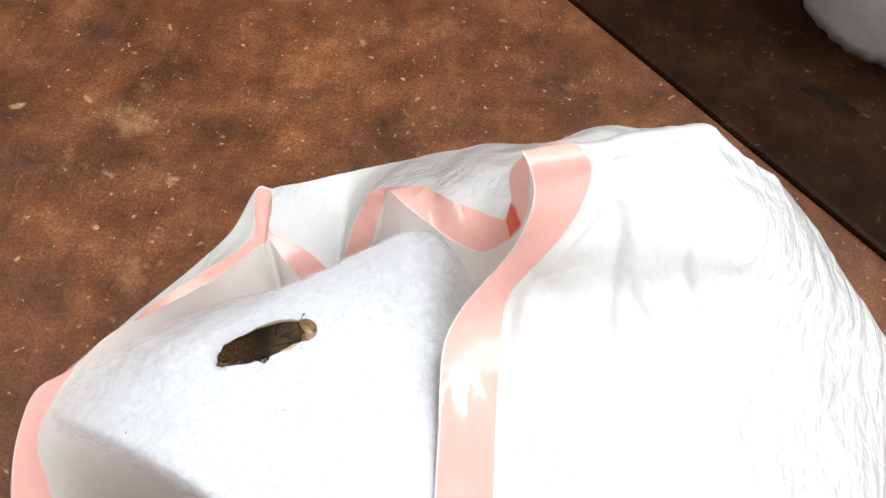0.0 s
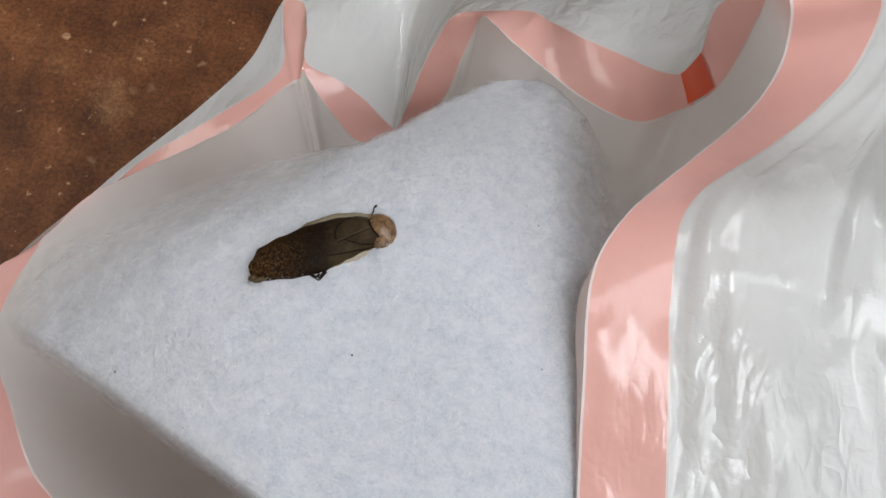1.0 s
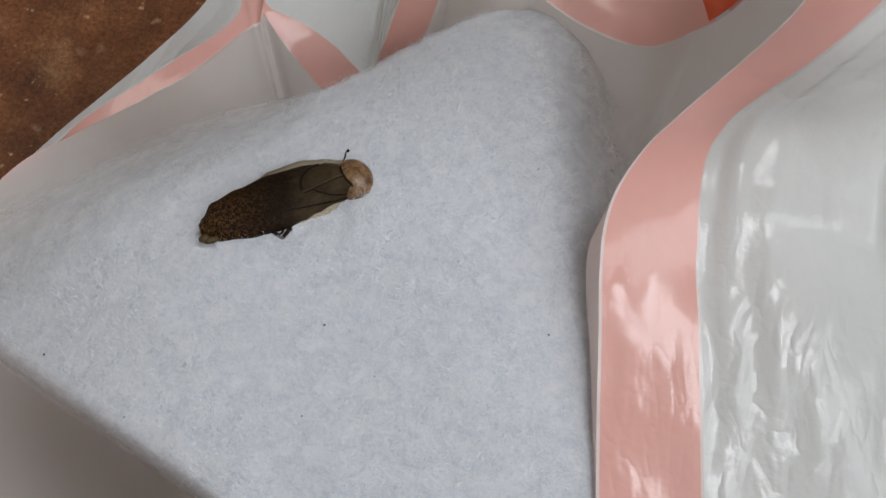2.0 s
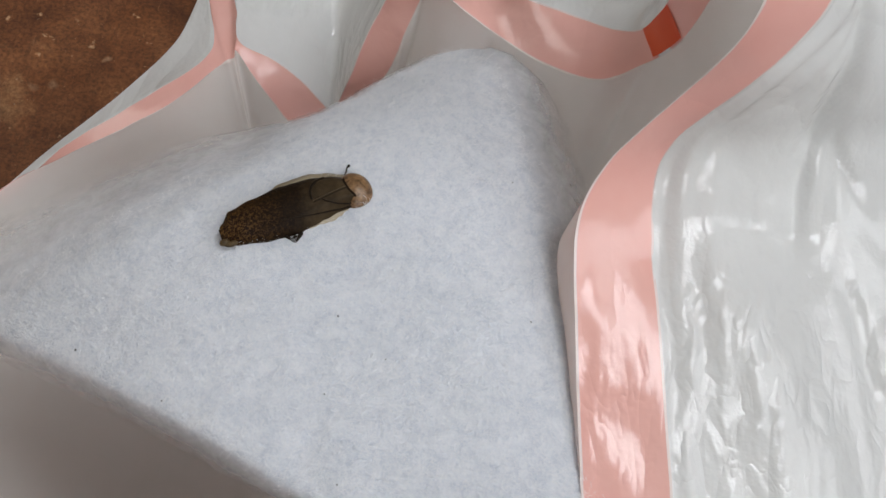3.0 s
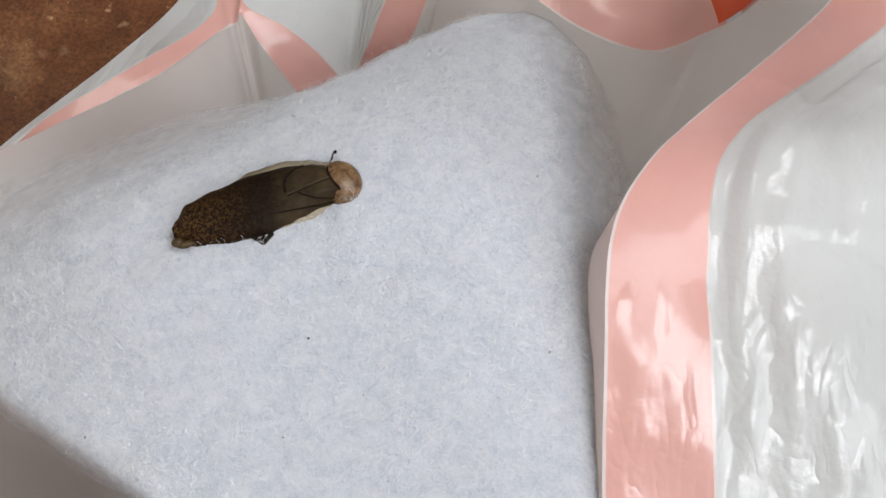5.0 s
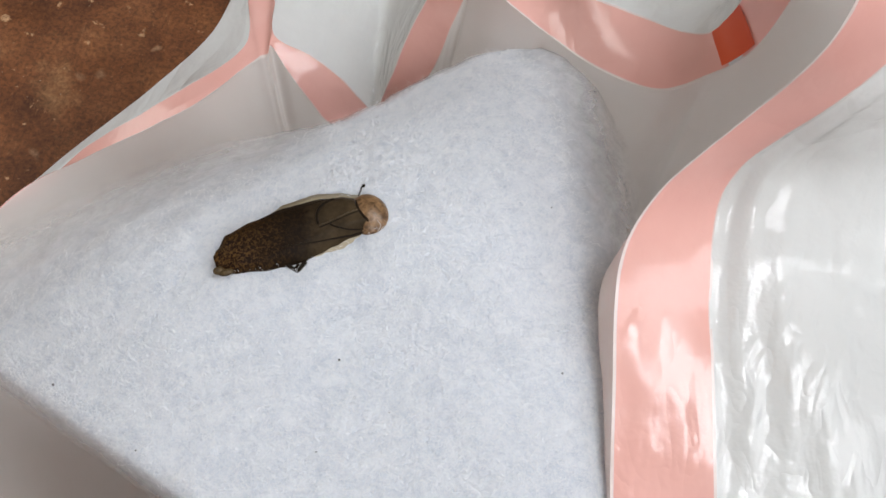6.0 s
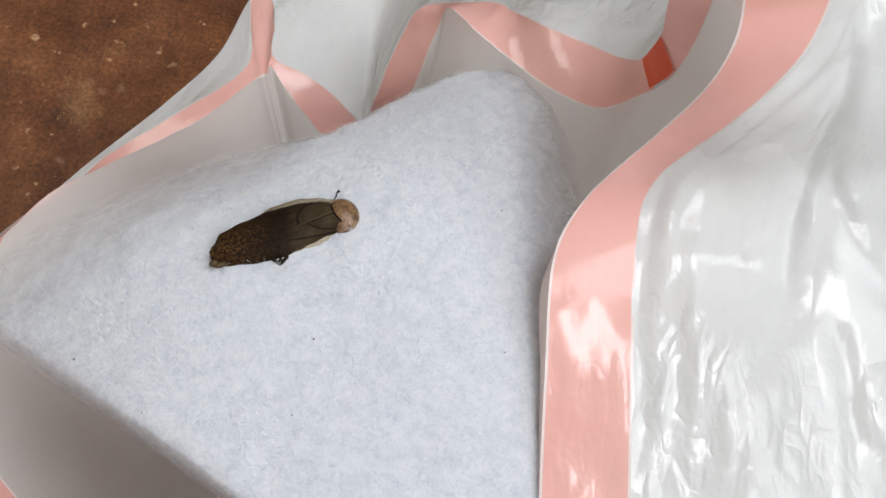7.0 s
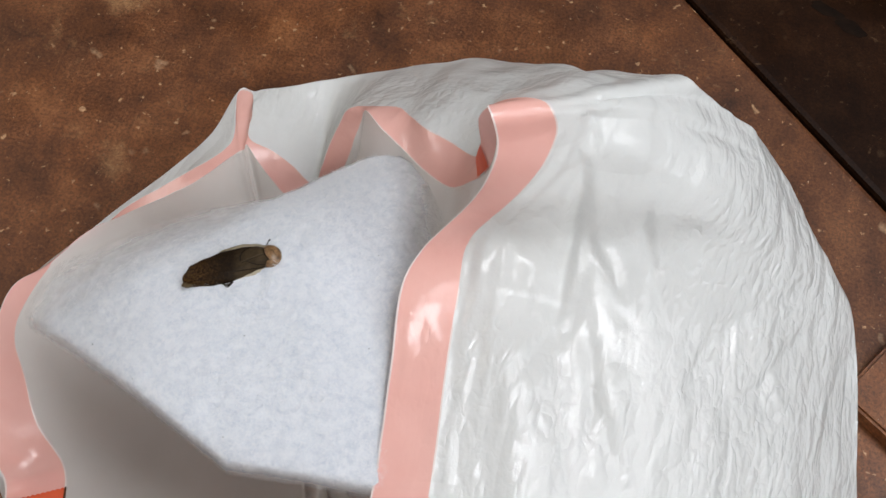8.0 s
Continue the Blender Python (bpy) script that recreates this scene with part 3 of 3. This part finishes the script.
fv, ff = fuzz(80000, 5, 0.0030, 0.000026)
tagged(link_mesh("fibre_fuzz", fv, ff, STRAND, filling, "fine loose white fibres"), kind="stuff")


# ---- the dead insect on the filling ----
def insect_materials():
    m, tree, b = node_material("mottled_dark_shell", 0.5)
    b.inputs["Specular IOR Level"].default_value = 0.06
    at = place_of(tree)
    mottle = ramp(tree, noise_node(tree, 1500, 3, 0.6, at, 1.0), ((0.46, (0.014, 0.006, 0.003)), (0.64, (0.13, 0.066, 0.020))))
    where = tree.nodes.new("ShaderNodeSeparateXYZ")
    tree.links.new(at, where.inputs[0])
    shift = tree.nodes.new("ShaderNodeMath")
    shift.operation = "MULTIPLY_ADD"
    tree.links.new(where.outputs["X"], shift.inputs[0])
    shift.inputs[1].default_value, shift.inputs[2].default_value = -30.0, 0.0
    share = ramp(tree, shift.outputs[0], ((0.10, (0.10,)), (0.60, (0.75,))))
    dark = mixed(tree, share, (0.009, 0.006, 0.0038), mottle)
    lean = tree.nodes.new("ShaderNodeMath")
    lean.operation = "MULTIPLY_ADD"
    tree.links.new(where.outputs["Y"], lean.inputs[0])
    lean.inputs[1].default_value = -0.35
    tree.links.new(where.outputs["X"], lean.inputs[2])
    blur = tree.nodes.new("ShaderNodeMath")
    blur.operation = "MULTIPLY_ADD"
    tree.links.new(noise_node(tree, 700, 3, 0.6, at), blur.inputs[0])
    blur.inputs[1].default_value = 0.006
    tree.links.new(lean.outputs[0], blur.inputs[2])
    olive = ramp(tree, noise_node(tree, 260, 4, 0.6, at), ((0.3, (0.026, 0.018, 0.010)), (0.7, (0.060, 0.041, 0.022))))
    scaled = tree.nodes.new("ShaderNodeMath")
    scaled.operation = "MULTIPLY"
    tree.links.new(blur.outputs[0], scaled.inputs[0])
    scaled.inputs[1].default_value = 60.0
    tree.links.new(mixed(tree, ramp(tree, scaled.outputs[0], ((0.12, (0.0,)), (0.50, (1.0,)))), dark, olive), b.inputs["Base Color"])
    bump(tree, b, noise_node(tree, 900, 4, 0.6, at), 0.3, 0.0004)
    return m


SHELL = insect_materials()
OLIVE = plain_material("olive_brown_shell", (0.034, 0.023, 0.012), (0.068, 0.047, 0.025), 0.5, 160, 0.15, 0.1)
TAN = plain_material("tan_cap", (0.028, 0.011, 0.004), (0.30, 0.175, 0.085), 0.3, 520, 0.1, 0.4)
PALE = film_material("pale_papery_edge", (0.50, 0.43, 0.31), (0.38, 0.31, 0.21), 0.35, 0.4, 0.1)
TIP = plain_material("dull_gold_tip", (0.016, 0.009, 0.004), (0.11, 0.07, 0.025), 0.5, 700, 0.2, 0.3)
VEIN = plain_material("dark_groove", (0.008, 0.005, 0.003), (0.018, 0.012, 0.007), 0.6, 300, 0.1, 0.08)


def between(u, knots):
    for (a, p), (b, q) in zip(knots, knots[1:]):
        if u <= b:
            f = (u - a) / (b - a)
            return p + (q - p) * f * f * (3 - 2 * f)
    return knots[-1][1]


INSECT_UNIT = 5.37e-5
INSECT_UP = ((-436, 20), (-415, 46), (-353, 104), (-221, 133), (-55, 158), (103, 160), (202, 144), (297, 120), (335, 112))
INSECT_DOWN = ((-436, 34), (-415, 60), (-345, 80), (-312, 84), (-184, 106), (-36, 124), (34, 108), (122, 92), (200, 74), (316, 66), (335, 66))


def insect_top(x, y):
    """Height of the domed shell at a place, in its own units."""
    up, down = between(x, INSECT_UP), between(x, INSECT_DOWN)
    w = min(1.0, abs(y) / (up if y > 0 else down))
    high = between(x, ((-440, 34), (-300, 72), (-50, 96), (200, 104), (340, 84)))
    ridge = math.exp(-((y + 50 - 0.10 * x) / 16) ** 2)
    return high * (1 - w ** 2.4) ** 0.6 + 9 * ridge * (1 - w) + 2.0 * noise.noise(Vector((x / 28, y / 14, 3)))


def dead_insect():
    """A dead insect in plain husk-like shapes: a long domed shell with raised veins, a rounded tan head, thin pale
    edges and a few dry leg stubs, in one mesh.
    """
    verts, faces, slots = [], [], []
    nu, nv = 130, 57
    husk = thing("dead_insect", "dead dark brown insect with pale papery edges on fibre", "husk")

    def finish(name, label=""):
        """What has been shaped since the last call becomes one part."""
        points = [(x * INSECT_UNIT, y * INSECT_UNIT * 1.13, z * INSECT_UNIT) for x, y, z in verts]
        link_mesh(name, points, list(faces), [SHELL, OLIVE, TAN, PALE, VEIN, TIP], husk, label, slots=list(slots))
        verts.clear(), faces.clear(), slots.clear()

    def put(rows, cols, slot, closed=False):
        base = len(verts) - rows * cols
        for i in range(rows - 1):
            for j in range(cols if closed else cols - 1):
                k = (j + 1) % cols
                faces.append((base + i * cols + j, base + (i + 1) * cols + j, base + (i + 1) * cols + k, base + i * cols + k))
                slots.append(slot)

    def tube(points, r0, r1, slot, lift=0.0):
        """A thin round leg stub or vein along points."""
        fine = []
        for a, b in zip(points, points[1:]):
            fine += [Vector(a).lerp(Vector(b), k / 8) for k in range(8)]
        fine.append(Vector(points[-1]))
        for i, p in enumerate(fine):
            d = (fine[min(i + 1, len(fine) - 1)] - fine[max(i - 1, 0)]).normalized()
            side = Vector((-d.y, d.x, 0)).normalized()
            rise = d.cross(side)
            r = r0 + (r1 - r0) * i / (len(fine) - 1)
            for k in range(6):
                a = math.pi * k / 3
                q = p + side * r * math.cos(a) + rise * r * math.sin(a)
                verts.append((q.x, q.y, q.z + lift))
        put(len(fine), 6, slot, True)

    def vein(points, r0, r1, slot=4):
        """A raised line that lies on the dome, bent through its points."""
        bent = []
        for k in range(13):
            t = k / 12
            (ax, ay), (bx, by), (cx, cy) = points
            x = (1 - t) ** 2 * ax + 2 * t * (1 - t) * (2 * bx - (ax + cx) / 2) + t * t * cx
            y = (1 - t) ** 2 * ay + 2 * t * (1 - t) * (2 * by - (ay + cy) / 2) + t * t * cy
            bent.append((x, y, insect_top(x, y)))
        tube(bent, r0, r1, slot)
        finish("vein")

    for i in range(nu):
        x = -436 + 771 * i / (nu - 1)
        up, down = between(x, INSECT_UP), between(x, INSECT_DOWN)
        for j in range(nv):
            w = math.sin(math.pi / 2 * (-1 + 2 * j / (nv - 1)))
            y = w * (up if w > 0 else down)
            verts.append((x, y, insect_top(x, y)))
    put(nu, nv, 0)
    finish("shell", "mottled dark brown shell")
    # veins and seams of the front plate
    vein(((181, 122), (95, 80), (71, 8)), 7.5, 6.0)
    vein(((72, 0), (170, 14), (280, 34)), 4.5, 5.2, 1)
    vein(((74, -6), (170, 8), (280, 28)), 3.0, 3.3)
    vein(((125, -4), (190, -40), (300, -50)), 4.5, 3.3)
    vein(((310, -54), (90, -62), (-118, -46)), 6.0, 2.2)
    vein(((304, 108), (275, 45), (318, -50)), 6.8, 6.8)
    vein(((150, 128), (20, 120), (-180, 118)), 3.0, 1.5)
    # rounded tan head, set a little aslant
    rings, around = 22, 36
    for i in range(rings + 1):
        a = math.pi * i / rings
        for j in range(around):
            b = 2 * math.pi * j / around
            c, s = math.sin(a), math.cos(a)
            x, y = 98 * c * math.cos(b), 102 * c * math.sin(b)
            verts.append((322 + x * 0.97 - y * 0.16, 16 + y * 0.97 + x * 0.16, 36 + 60 * s))
    put(rings + 1, around, 2, True)
    finish("insect_head", "rounded tan head")
    # thin pale edges under both long sides
    for sign, inner, outer_edge in (
        (1, ((-120, 100), (103, 130), (320, 90)), ((-120, 148), (-55, 170), (103, 181), (202, 164), (297, 134), (330, 120))),
        (-1, ((-60, 80), (120, 60), (325, 40)), ((-60, 112), (-36, 124), (69, 130), (173, 134), (250, 120), (325, 94))),
    ):
        n = 40
        for i in range(n):
            x = inner[0][0] + (inner[-1][0] - inner[0][0]) * i / (n - 1)
            a, b = between(x, inner), between(x, outer_edge)
            flutter = 3 * noise.noise(Vector((x / 40, sign, 0)))
            for y, z in ((a, 44), ((a + b) / 2, 34 + flutter), (b, 16 + flutter), (b - 2, 10 + flutter), (a, 8)):
                verts.append((x, sign * y, z))
        put(n, 5, 3)
        finish("papery_edge", "thin pale papery edge")
    # curled tip at the narrow end, and dry leg stubs
    for cx, cy, rx, ry, rz in ((-428, -54, 26, 18, 18), (-396, -70, 36, 15, 16)):
        for i in range(11):
            a = math.pi * i / 10
            for j in range(14):
                b = 2 * math.pi * j / 14
                verts.append((cx + rx * math.sin(a) * math.cos(b), cy + ry * math.sin(a) * math.sin(b), 26 + rz * math.cos(a)))
        put(11, 14, 5, True)
    finish("tip", "dull gold curled tip")
    tube(((302, 118, 30), (318, 132, 40), (328, 150, 46), (340, 153, 46)), 4, 3, 4)
    tube(((336, 152, 46), (346, 158, 46)), 8, 6, 4)
    finish("leg_stub", "dark dry leg stub")
    tube(((330, -84, 36), (304, -108, 36), (286, -128, 32)), 7, 5, 4)
    tube(((290, -122, 34), (262, -126, 30)), 5, 2, 4)
    finish("leg_stub", "dark dry leg stub")
    tube(((-30, -116, 34), (-78, -148, 34), (-116, -112, 36)), 11, 8, 4)
    tube(((-80, -138, 34), (-62, -124, 36)), 13, 11, 4)
    finish("leg_stub", "dark dry leg stub")
    husk.matrix_world = pose(HX, HY, filling_height(HX, HY) - 0.0006, 2, -2, 26.1)
    return husk


dead_insect()


# ---- small things ----
def lump(name, place, size, material, label, category, seed, group=""):
    """A small uneven crumb."""
    bm = bmesh.new()
    bmesh.ops.create_icosphere(bm, subdivisions=1, radius=size)
    for q in bm.verts:
        q.co *= 0.75 + 0.5 * abs(noise.noise(q.co * 900 + Vector((seed, 0, 0))))
    data = bpy.data.meshes.new(name)
    bm.to_mesh(data)
    bm.free()
    data.materials.append(material)
    ob = new(name, data)
    ob.location = place
    return tagged(ob, label, category, group)


for k, (x, y) in enumerate(((-0.001, 0.183), (-0.002, 0.160), (-0.043, 0.155), (0.0535, 0.1895), (0.013, 0.172), (0.047, 0.236), (-0.070, 0.170), (0.004, 0.137))):
    lump("dust_speck", (x, y, filling_height(x, y) + 0.0005), 0.00026 + 0.00010 * (k % 3 == 0), SPECK, "tiny dark dust speck caught on the fibre", "speck", k, "specks on the fibre")


def stain(x, y, long, wide, turn, seed):
    """A dark resin spot, slightly raised on the board."""
    n, vs = 28, [(0, 0, 0.0012)]
    for k in range(n):
        a = 2 * math.pi * k / n
        r = 1 + 0.35 * noise.noise(Vector((math.cos(a) * 1.5 + seed, math.sin(a) * 1.5, 0)))
        vs.append((long * r * math.cos(a), wide * r * math.sin(a), 0.0002))
    ob = link_mesh("dark_spot", vs, [(0, 1 + k, 1 + (k + 1) % n) for k in range(n)], KNOT)
    ob.matrix_world = pose(x, y, -0.0018, 0, 0, turn)
    return tagged(ob, "dark dried stain on the wooden floor", "stain", "dark stains")


stain(0.3394, 0.649, 0.016, 0.006, -20, 1)
stain(0.3600, 0.634, 0.013, 0.008, -30, 4)


def cloth_sack():
    """The rounded foot of a filled pale sack with gathered folds."""
    vs, rows, cols = [], 30, 72
    for i in range(rows):
        t = i / (rows - 1)
        for j in range(cols):
            a = 2 * math.pi * j / cols
            r = 0.165 * (1 + 0.05 * noise.noise(Vector((math.cos(a) * 2, math.sin(a) * 2, t * 2)))) * math.sin(math.pi * (0.22 + 0.66 * t)) ** 0.6
            r += 0.0018 * math.sin(a * 34 + 3 * noise.noise(Vector((a * 2, t * 4, 0)))) * (1 - t)
            vs.append((r * math.cos(a), r * math.sin(a) * 0.85, 0.001 + 0.26 * t ** 0.8))
    top_k = len(vs)
    vs += [(0, 0, 0.262), (0, 0, 0.001)]
    fs = [(i * cols + j, i * cols + (j + 1) % cols, (i + 1) * cols + (j + 1) % cols, (i + 1) * cols + j) for i in range(rows - 1) for j in range(cols)]
    fs += [((rows - 1) * cols + j, (rows - 1) * cols + (j + 1) % cols, top_k) for j in range(cols)]
    fs += [((j + 1) % cols, j, top_k + 1) for j in range(cols)]
    ob = link_mesh("cloth_sack", vs, fs, SACK)
    ob.matrix_world = pose(0.465, 0.79, -0.002, 0, 0, 20)
    return tagged(ob, "pale grey filled cloth sack on the floor", "sack")


cloth_sack()


def loose_board():
    """A loose plank with worn edges lying beside the bag."""
    bm = bmesh.new()
    bmesh.ops.create_cube(bm, size=1.0)
    for q in bm.verts:
        q.co = Vector((q.co.x * 0.46, q.co.y * 0.15, q.co.z * 0.014))
    bmesh.ops.bevel(bm, geom=bm.edges[:], offset=0.002, segments=2, affect="EDGES")
    data = bpy.data.meshes.new("loose_board")
    bm.to_mesh(data)
    bm.free()
    data.materials.append(WOOD)
    ob = new("loose_board", data)
    ob.matrix_world = pose(0.3617, 0.3203, 0.0072, 0, 0, 52.9) @ pose(0.20, -0.075, 0)
    return tagged(ob, "loose brown wooden board lying on the floor", "board")


loose_board()
